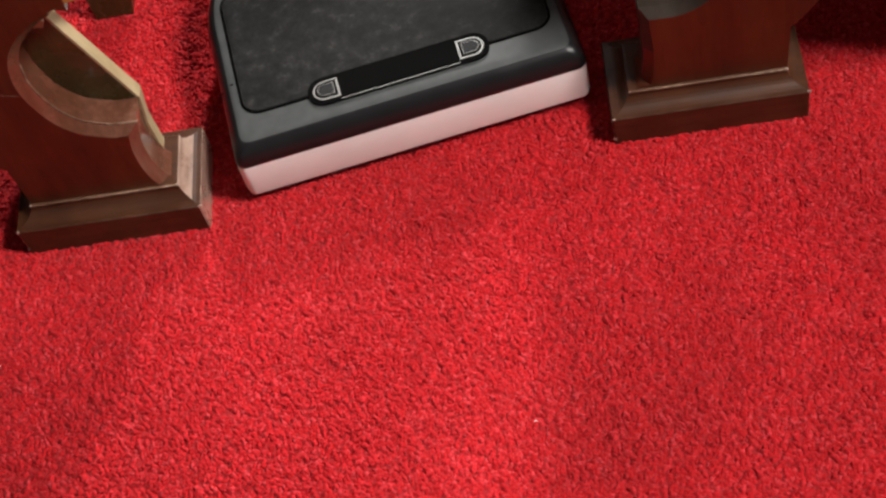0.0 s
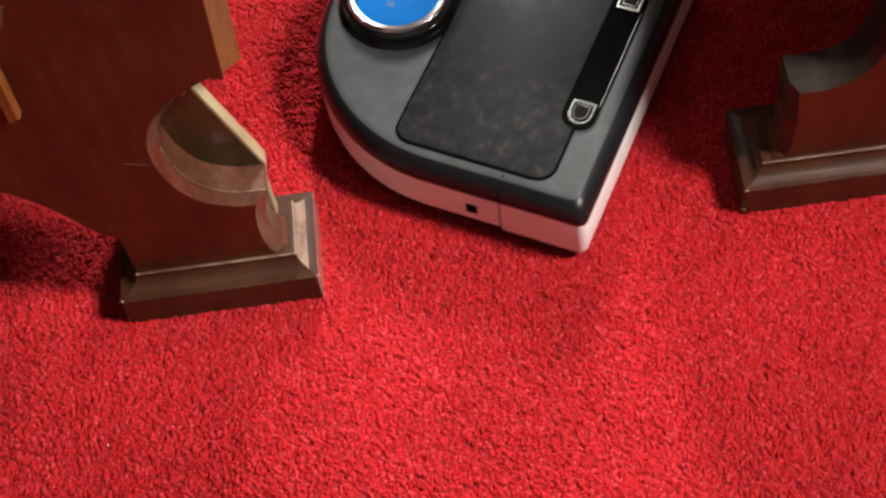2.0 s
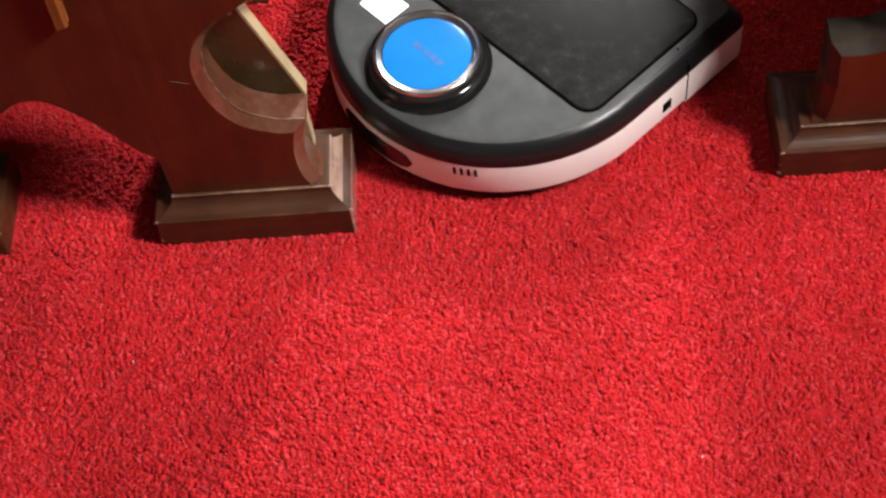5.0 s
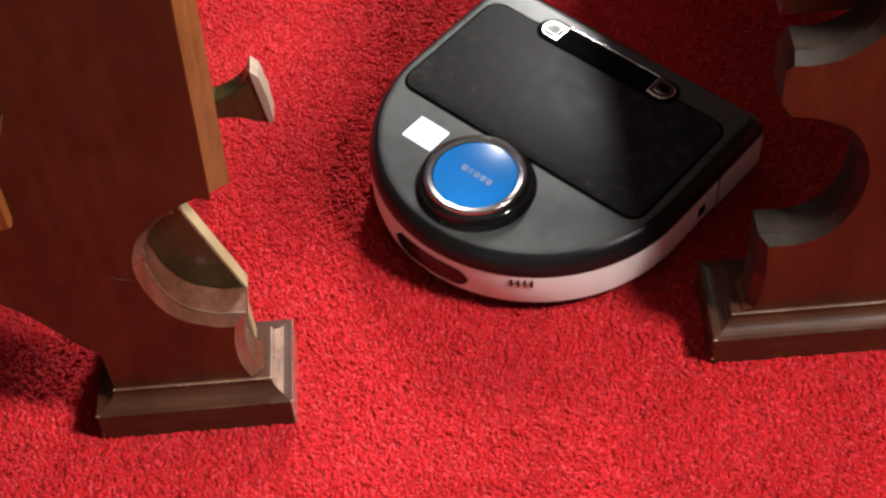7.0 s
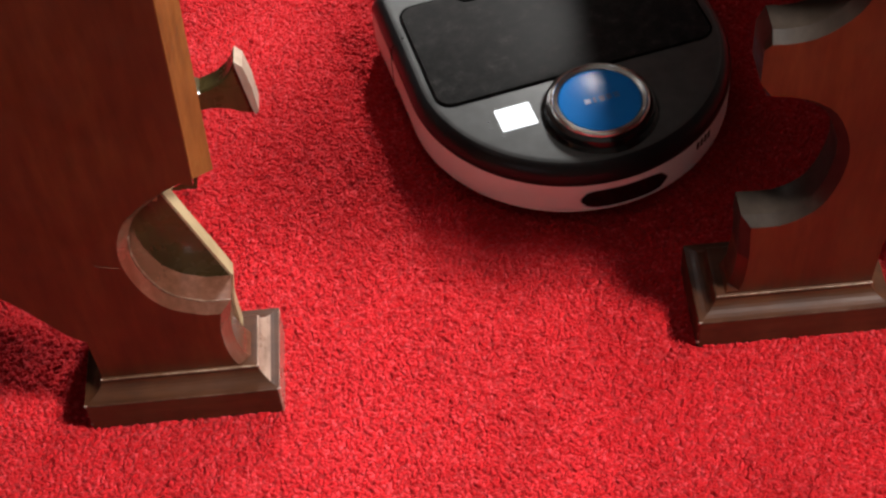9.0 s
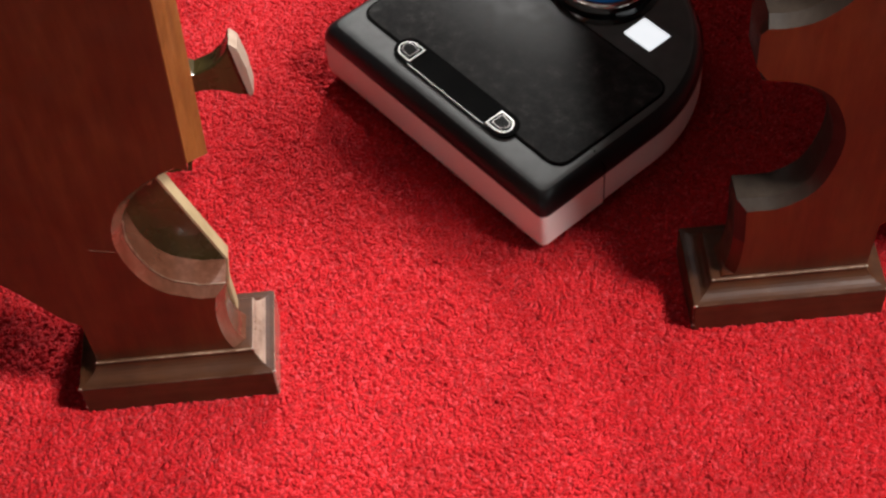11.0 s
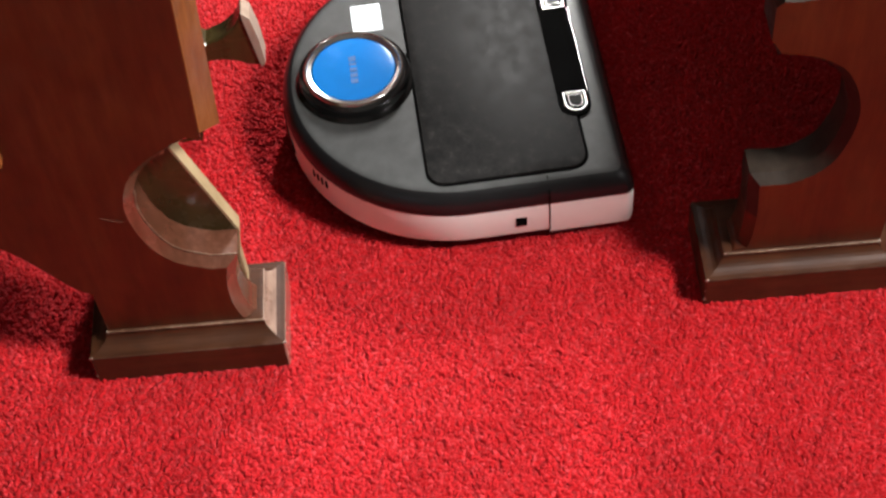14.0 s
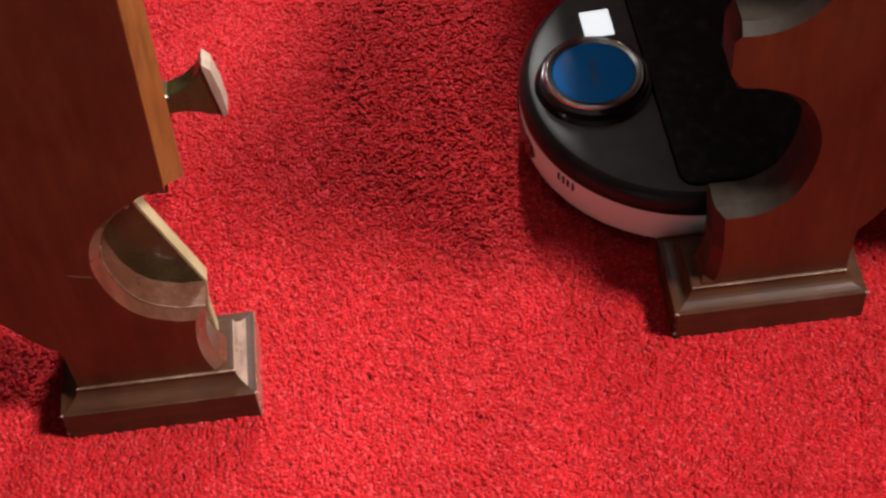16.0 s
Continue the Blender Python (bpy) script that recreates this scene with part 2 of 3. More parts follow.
def spline(points, steps=6):
    """A smooth open curve through the points."""
    p = [Vector(q) for q in points]
    p = [2 * p[0] - p[1]] + p + [2 * p[-1] - p[-2]]
    out = []
    for a, b, c, d in zip(p, p[1:], p[2:], p[3:]):
        for i in range(steps):
            t = i / steps
            out.append(0.5 * (2 * b + (c - a) * t + (2 * a - 5 * b + 4 * c - d) * t * t + (3 * b - a - 3 * c + d) * t ** 3))
    out.append(p[-2])
    return [tuple(v) for v in out]


def upright_board(outline, y0, y1, rounded=None, edge=0.007):
    """A board standing in x and z, from y0 (the aisle face) to y1; rounded(x, z) says where its front rim is chamfered."""
    pts = [Vector(p) for p in outline]
    n = len(pts)
    area = sum(a.x * c.y - c.x * a.y for a, c in zip(pts, pts[1:] + pts[:1]))
    turn = 1 if area > 0 else -1
    rim = []
    for i, p in enumerate(pts):
        a, c = (p - pts[i - 1]).normalized(), (pts[(i + 1) % n] - p).normalized()
        na, nc = Vector((-a.y, a.x)) * turn, Vector((-c.y, c.x)) * turn
        m = (na + nc).normalized() if (na + nc).length > 0.3 else na
        w = 0.0
        if rounded and rounded(p.x, p.y):
            w = 1.0
            before, after = pts[i - 1], pts[(i + 1) % n]
            if not rounded(before.x, before.y):
                m, na = nc, nc
            elif not rounded(after.x, after.y):
                m = na
        rim.append(p + m * edge * w / max(0.6, m.dot(na)))
    bm = bmesh.new()
    rows = [[bm.verts.new((p.x, y0, p.y)) for p in rim]]
    if rounded:
        rows.append([bm.verts.new((p.x, y0 + edge, p.y)) for p in pts])
    rows.append([bm.verts.new((p.x, y1, p.y)) for p in pts])
    front, back = bm.faces.new(rows[0]), bm.faces.new(rows[-1][::-1])
    for r, s in zip(rows, rows[1:]):
        for i in range(n):
            j = (i + 1) % n
            bm.faces.new((r[j], r[i], s[i], s[j]))
    bm.normal_update()
    bmesh.ops.triangulate(bm, faces=[front, back])
    return bm


# ---- room ----
def joined(pieces):
    """One bmesh out of several."""
    bm = bmesh.new()
    for b in pieces:
        me = bpy.data.meshes.new("t")
        b.to_mesh(me)
        b.free()
        bm.from_mesh(me)
        bpy.data.meshes.remove(me)
    return bm


def rect_wall(name, axis, at, thick, a0, a1, holes, mat):
    """A wall across axis x or y, with rectangular openings (a0, a1, z0, z1) in order along it."""
    pieces, start = [], a0
    for h in holes:
        pieces += [(start, h[0], -0.05, HIGH), (h[0], h[1], -0.05, h[2]), (h[0], h[1], h[3], HIGH)]
        start = h[1]
    pieces.append((start, a1, -0.05, HIGH))
    bm = joined([box(at, at + thick, p0, p1, z0, z1) if axis == "x" else box(p0, p1, at, at + thick, z0, z1) for p0, p1, z0, z1 in pieces])
    ob = new(name, mesh_of(name, bm, mat))
    return tagged(ob, "plain buff plastered wall of the hall", "wall", kind="structure")


rect_wall("wall_east", "x", EAST, 0.2, SOUTH, NORTH, [WIN_E, WIN_F], PLASTER)
rect_wall("wall_west", "x", WEST - 0.2, 0.2, SOUTH, NORTH, [], PLASTER)
rect_wall("wall_south", "y", SOUTH - 0.2, 0.2, WEST - 0.2, EAST + 0.2, [WIN_S], PLASTER)
rect_wall("wall_north", "y", NORTH, 0.2, WEST - 0.2, EAST + 0.2, [WIN_N, WIN_L], PLASTER)

ceiling = new("ceiling", mesh_of("ceiling", box(WEST - 0.2, EAST + 0.2, SOUTH - 0.2, NORTH + 0.2, HIGH, HIGH + 0.15), CEILING))
tagged(ceiling, "grey plastered ceiling of the hall", "ceiling", kind="structure")
floor = new("floor", mesh_of("floor", box(WEST - 0.2, EAST + 0.2, SOUTH - 0.2, NORTH + 0.2, -0.06, -0.0016), BACKING))
tagged(floor, "red carpeted floor between the pews", "floor", kind="structure")


def pile(x0, x1, y0, y1, step):
    """Cut-pile tufts: thousands of leaning four-sided points, their lean drifting in broad swirls."""
    rng = np.random.default_rng(4)
    nx, ny = int((x1 - x0) / step), int((y1 - y0) / step)
    gx, gy = np.meshgrid(np.arange(nx), np.arange(ny))
    n = nx * ny
    x = x0 + (gx.ravel() + 0.5 * (gy.ravel() % 2)) * step + rng.normal(0, step * 0.28, n)
    y = y0 + gy.ravel() * step + rng.normal(0, step * 0.28, n)
    swirl = np.sin(x * 9 + 2.2 * np.sin(y * 7)) + np.sin(y * 11 + 1.7 * np.sin(x * 6 + 1)) + 0.6 * np.sin(23 * x - 17 * y)
    lean = 0.5 * step * swirl
    way = 0.9 * np.sin(x * 4 + y * 5) + 1.2
    tall = rng.uniform(0.0058, 0.0070, n)
    wide = rng.uniform(0.88, 1.15, n) * step
    turn = rng.uniform(0, 2 * np.pi, n)
    # neighbouring tufts cling together in clumps about two tufts wide
    cell = 0.0048
    row = np.floor((y - y0 + 0.002 * np.sin(x * 260)) / cell).astype(int) + 2
    col = np.floor((x - x0 + 0.5 * cell * (row % 2) + 0.002 * np.sin(y * 230)) / cell).astype(int) + 2
    clump = rng.normal(0, 1, (int((y1 - y0) / cell) + 6, int((x1 - x0) / cell) + 6, 3))[row, col]
    tall = tall + 0.00075 * clump[:, 2]
    tipx = x + lean * np.cos(way) + rng.normal(0, step * 0.32, n) + 0.46 * step * clump[:, 0]
    tipy = y + lean * np.sin(way) + rng.normal(0, step * 0.32, n) + 0.46 * step * clump[:, 1]
    co = np.empty((n, 6, 3))
    for k in range(3):
        a = turn + k * 2 * np.pi / 3
        co[:, k] = np.stack([x + wide * np.cos(a), y + wide * np.sin(a), np.full(n, -0.006)], 1)
        co[:, 3 + k] = np.stack([tipx + wide * 0.86 * np.cos(a), tipy + wide * 0.86 * np.sin(a), -0.006 + tall * (1 - 0.09 * k)], 1)
    quads = np.array([[0, 1, 4, 3], [1, 2, 5, 4], [2, 0, 3, 5]])
    base = (np.arange(n) * 6)[:, None]
    qi = (base[:, None] + quads[None]).reshape(n, 12)
    tri = base + np.array([[3, 4, 5]])
    loops = np.concatenate([qi, tri], 1).ravel().astype(np.int32)
    sizes = np.tile(np.array([4, 4, 4, 3], np.int32), n)
    starts = np.concatenate([[0], np.cumsum(sizes)[:-1]]).astype(np.int32)
    me = bpy.data.meshes.new("carpet_pile")
    me.vertices.add(n * 6)
    me.vertices.foreach_set("co", co.ravel())
    me.loops.add(len(loops))
    me.loops.foreach_set("vertex_index", loops)
    me.polygons.add(n * 4)
    me.polygons.foreach_set("loop_start", starts)
    me.polygons.foreach_set("loop_total", sizes)
    me.update(calc_edges=True)
    me.materials.append(CARPET)
    return tagged(new("carpet_pile", me), "bright red cut-pile wool carpet with footworn swirls", "carpet", kind="stuff")


pile(-0.30, 1.06, -0.45, 1.0, 0.0027)


# ---- pews ----
def window(name, axis, at, hole):
    """A painted window: frame with one mullion and one transom, and two panes."""
    a0, a1, z0, z1 = hole
    ob = new(name)
    tagged(ob, "tall white painted hall window with clear panes", "window", kind="structure")
    f = 0.06

    def bar(nm, p0, p1, q0, q1):
        bm = box(at + 0.05, at + 0.11, p0, p1, q0, q1, 0.006, 1) if axis == "x" else box(p0, p1, at - 0.11, at - 0.05, q0, q1, 0.006, 1)
        part(nm, bm, FRAME, ob)
    bar("jamb", a0, a0 + f, z0, z1)
    bar("jamb", a1 - f, a1, z0, z1)
    bar("window_sill", a0 + f, a1 - f, z0, z0 + f)
    bar("head", a0 + f, a1 - f, z1 - f, z1)
    return ob


window("window_1", "x", EAST, WIN_E)
window("window_5", "y", NORTH + 0.16, WIN_L)
window("window_2", "x", EAST, WIN_F)
window("window_3", "y", NORTH + 0.16, WIN_N)
# unseen frame put round the south fill lamp
window("fill_window", "y", SOUTH, WIN_S)


def plinth_outline_rows():
    """(inset, z) of the plinth's moulding: upright face, quirk, cove, small fillet."""
    cove = [(0.0, -0.006), (0.0, 0.0355), (0.0006, 0.0362)]
    for i in range(8):
        a = i / 7 * math.pi / 2
        cove.append((0.001 + 0.0165 * math.sin(a), 0.0362 + 0.0130 * (1 - math.cos(a))))
    cove += [(0.0172, 0.0506), (0.0182, 0.0516), (0.021, 0.0518)]
    return cove


def plinth(x0, x1, y0, y1):
    bm = bmesh.new()
    rings = []
    for inset, z in plinth_outline_rows():
        rings.append([bm.verts.new(p) for p in ((x0 + inset, y0 + inset, z), (x1 - inset, y0 + inset, z), (x1 - inset, y1 - inset, z), (x0 + inset, y1 - inset, z))])
    for a, b in zip(rings, rings[1:]):
        for i in range(4):
            j = (i + 1) % 4
            bm.faces.new((a[i], a[j], b[j], b[i]))
    bm.faces.new(rings[0][::-1])
    bm.faces.new(rings[-1])
    corners = [e for e in bm.edges if abs(e.verts[0].co.z - e.verts[1].co.z) > 0.02]
    bmesh.ops.bevel(bm, geom=corners, offset=0.002, segments=2, profile=0.5, affect="EDGES")
    return bm


PANEL_Y0, PANEL_Y1 = 0.020, 0.055
REAR_NOTCH = [(0.1503, 0.1388), (0.128, 0.1395), (0.1035, 0.1515), (0.0880, 0.1745), (0.0795, 0.209), (0.0815, 0.236), (0.0905, 0.258), (0.105, 0.274), (0.122, 0.287), (0.1470, 0.3000)]
FRONT_NOTCH = [(-0.2795, 0.302), (-0.252, 0.295), (-0.2285, 0.277), (-0.2145, 0.240), (-0.2155, 0.205), (-0.2275, 0.171), (-0.250, 0.1545), (-0.272, 0.153), (-0.2865, 0.154)]


def pew_profile():
    rear_foot = spline([(0.1560, 0.049), (0.1490, 0.060), (0.1450, 0.078), (0.1442, 0.098), (0.1456, 0.114), (0.1480, 0.127)], 4)
    arch = spline([(-0.157, 0.1065), (-0.146, 0.119), (-0.132, 0.140), (-0.110, 0.171), (-0.086, 0.193), (-0.070, 0.199),
                   (-0.054, 0.195), (-0.030, 0.171), (-0.009, 0.140), (0.005, 0.119), (0.018, 0.1065)], 4)
    # upper part is out of view; its outline is set by the shadow it throws
    seat_cut = spline([(-0.282, 0.376), (-0.266, 0.375), (-0.2465, 0.380), (-0.226, 0.398), (-0.215, 0.425), (-0.214, 0.45),
                       (-0.224, 0.48), (-0.252, 0.505), (-0.282, 0.52), (-0.287, 0.55), (-0.284, 0.595), (-0.262, 0.622)], 4)
    out = rear_foot + REAR_NOTCH[:1] + spline(REAR_NOTCH[1:], 4) + [(0.1543, 0.49), (0.1687, 0.86)]
    out += spline([(0.160, 0.875), (0.130, 0.885), (0.095, 0.86), (0.06, 0.78), (0.0, 0.68), (-0.12, 0.640)], 4)
    out += seat_cut[::-1] + spline([(-0.2886, 0.362), (-0.2880, 0.326)], 2) + spline(FRONT_NOTCH[:-1], 4) + FRONT_NOTCH[-1:]
    out += spline([(-0.2870, 0.139), (-0.2850, 0.10), (-0.2880, 0.062), (-0.296, 0.049)], 4)
    out += [(-0.1595, 0.049)] + arch + [(0.0195, 0.049)]
    return out


def eased(x, z):
    rear = x > 0.07 and 0.052 < z < 0.2995
    front = x < -0.205 and 0.055 < z < 0.303
    seat = x < -0.200 and 0.374 < z < 0.47
    return rear or front or seat


def second_material(ob, mat, picks):
    ob.data.materials.append(mat)
    for p in ob.data.polygons:
        if picks(p.normal, p.center):
            p.material_index = len(ob.data.materials) - 1


def pew():
    ob = new("pew")
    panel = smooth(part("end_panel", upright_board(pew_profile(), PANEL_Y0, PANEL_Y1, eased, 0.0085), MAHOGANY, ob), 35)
    # rear cut edges take the paler tone that holds their light
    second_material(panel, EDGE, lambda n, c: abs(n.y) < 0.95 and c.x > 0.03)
    # front notch edges: their shade is painted in with the darker copy
    second_material(panel, SHADED_EDGE, lambda n, c: abs(n.y) < 0.95 and c.x < -0.2 and c.z > 0.1)
    for x0 in (0.0, -0.320):
        foot = part("plinth", plinth(x0, x0 + 0.178, 0.0, 0.092), PLINTH, ob, "dark varnished plinth with a coved, scuffed, lit-toned end")
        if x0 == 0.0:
            # faces towards +x are coloured bright, as the side light makes them
            second_material(foot, LIT_SCUFF, lambda n, c: n.x > 0.3)
    bm = bmesh.new()
    ring = []
    for y, z in ((PANEL_Y0 + 0.0005, 0.3085), (0.0680, 0.2640), (0.0680, 0.8585), (PANEL_Y0 + 0.0005, 0.8585)):
        x = 0.1472 + 0.039 * (z - 0.308) + (0.0090 if y > 0.03 else 0.0)
        ring.append((bm.verts.new((x - (0.012 if y > 0.03 else 0.0006), y, z)), bm.verts.new((x + 0.0008, y, z))))
    for (a, c), (d, e) in zip(ring, ring[1:] + ring[:1]):
        bm.faces.new((a, c, e, d))
    bm.faces.new([r[0] for r in ring])
    bm.faces.new([r[1] for r in ring])
    for x0 in (0.0, -0.320):
        # pale bead: part wear, part edge highlight put into the colour
        part("pale_bead", box(x0 + 0.0172, x0 + 0.178 - 0.0172, 0.0165, 0.0185, 0.0498, 0.0521, 0.0007, 2), WORN_GLINT, ob, "rubbed pale bead with a painted highlight")
        # the lower arris carries its highlight in the colour as well
        part("arris_line", box(x0 + 0.0022, x0 + 0.178 - 0.0022, -0.0004, 0.0012, 0.0350, 0.0364, 0.0005, 1), ARRIS, ob, "rubbed moulding arris with a painted highlight")
        for x, z, r in ((x0 + 0.0012, 0.0352, 0.0022), (x0 + 0.1768, 0.0350, 0.0026), (x0 + 0.0186, 0.0512, 0.0016), (x0 + 0.1594, 0.0512, 0.0018), (x0 + 0.0011, 0.0060, 0.0020), (x0 + 0.0011, 0.0190, 0.0014)):
            y = 0.0175 if z > 0.04 else 0.0011
            bm_chip = bmesh.new()
            bmesh.ops.create_icosphere(bm_chip, subdivisions=2, radius=r, matrix=pose(x, y, z, 20, 35, 10) @ Matrix.Diagonal((0.8, 0.5, 1.3, 1)))
            for v in bm_chip.verts:
                v.co += 0.25 * r * noise.noise_vector(v.co * 900)
            part("chip", bm_chip, CHIP, ob, "pale chipped corner")
    part("edge_strip", bm, OAK, ob, "worn lighter oak edge")
    # thin board behind the rear scroll, its sawn edge bare
    backer = [(0.1450, 0.051), (0.1450, 0.100), (0.1490, 0.137), (0.1080, 0.262), (0.05, 0.262), (0.05, 0.051)]
    part("backing_board", upright_board(backer, 0.0555, 0.0665), OLIVE, ob, "dark olive-brown inner board")
    sawn = [(0.1490, 0.1372), (0.1512, 0.1378), (0.1102, 0.2626), (0.1080, 0.2620)]
    part("board_edge", upright_board(sawn, 0.0552, 0.0690), BARE, ob, "pale bare sawn edge")
    sawn = [(0.1445, 0.056), (0.1475, 0.056), (0.1465, 0.100), (0.1512, 0.1375), (0.1490, 0.1375), (0.1445, 0.1005)]
    part("board_edge", upright_board(sawn, 0.0552, 0.0690), BARE, ob, "pale bare sawn edge")
    wedge = [(0.0935, 0.2590), (0.1085, 0.2570), (0.1112, 0.2640), (0.1060, 0.2738)]
    part("board_end", upright_board(wedge, 0.0460, 0.0553), BARE, ob, "pale bare sawn end")
    part("scratch", upright_board([(0.049, 0.2132), (0.058, 0.2096), (0.069, 0.2062), (0.058, 0.2090)], PANEL_Y0 - 0.0003, PANEL_Y0 + 0.001), WORN_GLINT, ob, "fine pale scratch")
    # bright highlight round the lower half of the rear scroll, modelled as a pale bead
    curve = REAR_NOTCH[:1] + spline(REAR_NOTCH[1:6], 5)
    bm = bmesh.new()
    rings = []
    for x, z in curve:
        rings.append([bm.verts.new((x + 0.0007 * math.cos(k * math.pi / 2), PANEL_Y0 + 0.0085 + 0.0012 * math.cos(k * math.pi / 2 + 0.8), z + 0.0008 * math.sin(k * math.pi / 2))) for k in range(4)])
    for a, b in zip(rings, rings[1:]):
        for i in range(4):
            bm.faces.new((a[i], a[(i + 1) % 4], b[(i + 1) % 4], b[i]))
    bm.faces.new(rings[0])
    bm.faces.new(rings[-1])
    smooth(part("scroll_highlight", bm, WORN_GLINT, ob, "pale painted highlight on the arris"), 60)
    # small bracket on the outer face
    part("bracket_cap", upright_board(spline([(0.0160, 0.4130), (0.006, 0.404), (-0.010, 0.3965), (-0.05, 0.3935), (-0.088, 0.3965), (-0.104, 0.404), (-0.1145, 0.4130)], 3), -0.004, PANEL_Y0 + 0.002, lambda x, z: True, 0.004), PLINTH, ob)
    part("bracket_strip", upright_board([(-0.0060, 0.396), (-0.0170, 0.392), (-0.0185, 0.2925), (-0.0080, 0.2970)], PANEL_Y0 - 0.010, PANEL_Y0 + 0.002, lambda x, z: True, 0.002), OAK, ob)
    # seat, back and stretcher run away from the aisle
    part("seat", box(-0.290, 0.120, PANEL_Y1, 2.2, 0.385, 0.405, 0.004), MAHOGANY, ob)
    smooth(part("seat_cushion", box(-0.326, 0.098, PANEL_Y1 + 0.004, 2.19, 0.4052, 0.452, 0.021, 5), VELVET, ob, "red upholstered seat cushion"), 60)
    bm = box(0.102, 0.124, PANEL_Y1, 2.2, 0.405, 0.86, 0.005)
    part("backrest", bm, MAHOGANY, ob)
    # inner leg with a horn between two scoops
    horn = [(0.05, 0.0), (0.09, 0.0), (0.10, 0.05), (0.106, 0.095)] + spline([(0.1100, 0.1120), (0.126, 0.1145), (0.143, 0.1110), (0.1510, 0.1065), (0.1660, 0.1030)], 3)
    horn += [(0.1690, 0.108), (0.1670, 0.140), (0.1620, 0.168), (0.1550, 0.176)] + spline([(0.1510, 0.165), (0.1445, 0.156), (0.133, 0.146), (0.1165, 0.1385)], 3)
    horn += [(0.095, 0.150), (0.085, 0.25), (0.085, 0.405), (0.05, 0.405)]
    part("inner_leg", upright_board(horn, 0.280, 0.300, lambda x, z: x > 0.11, 0.0015), OLIVE, ob, "dark olive-brown inner leg")
    part("horn_edge", upright_board([(0.1660, 0.1028), (0.1698, 0.1078), (0.1680, 0.1402), (0.1630, 0.1688), (0.1560, 0.1768), (0.1560, 0.1700), (0.1600, 0.140), (0.1640, 0.110)], 0.2785, 0.3005), PALE, ob, "pale bare edge")
    return tagged(ob, "dark mahogany-stained pew end with scrolled notches on a coved plinth", "pew", group="pews along the aisle")


left_pew = pew()
right_pew = copy_thing(left_pew, pose(0.8827, 0.0285, 0))


# ---- robot vacuum ----
MID = 0.16        # the axle's distance from the flat front edge
HALF, LONG = 0.1675, 0.320


def d_outline(inset=0.0, corner=0.008, v_from=None, v_to=None, arc=48):
    """The D-shaped outline (u, v - MID), flat edge at v = 0; the corners eased."""
    h, c = HALF - inset, 0.1525
    pts = []
    for cx, a0 in ((-h + corner, 180), (h - corner, 270)):
        for i in range(7):
            a = radians(a0 + 15 * i)
            pts.append((cx + corner * math.cos(a), inset + corner + corner * math.sin(a)))
    for v in (0.05, 0.081, 0.12):
        pts.append((h, v))
    for i in range(arc + 1):
        a = math.pi * i / arc
        pts.append((h * math.cos(a), c + h * math.sin(a)))
    for v in (0.12, 0.081, 0.05):
        pts.append((-h, v))
    return [(u, v - MID) for u, v in pts]


def band(v_lo, v_hi, z0, z1, thick, mat, name, parent, label):
    """The stretch of the outer band between two distances from the flat edge, as a bent strip with thickness."""
    loop = [p for p in d_outline()]
    n = len(loop)
    k0 = min(range(n), key=lambda i: (loop[i][0] - 0) ** 2 + (loop[i][1] + MID) ** 2)
    inner = d_outline(thick, 0.006)
    bm = bmesh.new()
    prof = [(1, z0 + 0.004), (0.25, z0), (0, z0 + 0.006), (0, z1 - 0.004), (0.2, z1), (1, z1)]
    cols = {}
    for i in range(n):
        v = loop[i][1] + MID
        if v_lo - 1e-6 <= v <= v_hi + 1e-6:
            cols[i] = [bm.verts.new((loop[i][0] * (1 - f) + inner[i][0] * f, loop[i][1] * (1 - f) + inner[i][1] * f, z)) for f, z in prof]
    for i in range(n):
        j = (i + 1) % n
        if i in cols and j in cols:
            for k in range(len(prof)):
                m = (k + 1) % len(prof)
                bm.faces.new((cols[i][k], cols[j][k], cols[j][m], cols[i][m]))
    ob = part(name, bm, mat, parent, label)
    return smooth(ob, 50)


def ring_slab(outline, inset_pts, z0, z1):
    bm = bmesh.new()
    rows = [[bm.verts.new((x, y, z)) for x, y in pts] for pts, z in ((outline, z0), (outline, z1), (inset_pts, z1), (inset_pts, z0))]
    n = len(outline)
    for a, b in zip(rows, rows[1:] + rows[:1]):
        for i in range(n):
            j = (i + 1) % n
            bm.faces.new((a[i], a[j], b[j], b[i]))
    return bm


def rounded_rect(x0, x1, y0, y1, r, n=5):
    pts = []
    for cx, cy, a0 in ((x1 - r, y0 + r, 270), (x1 - r, y1 - r, 0), (x0 + r, y1 - r, 90), (x0 + r, y0 + r, 180)):
        for i in range(n + 1):
            a = radians(a0 + 90 * i / n)
            pts.append((cx + r * math.cos(a), cy + r * math.sin(a)))
    return pts


def latch_outline(side, grow=0.0):
    """A D lying on its side: flat towards the middle, round outwards."""
    w, h = 0.0128 + grow, 0.0114 + grow
    pts = [(-w, -h), (-w, h), (0.001, h)] + [(0.001 + (w - 0.001) * math.sin(a), h * math.cos(a)) for a in [math.pi * i / 12 for i in range(1, 12)]] + [(0.001, -h)]
    return [(side * (0.0690 + x), 0.0395 - MID + y) for x, y in pts]


TOP = 0.0795


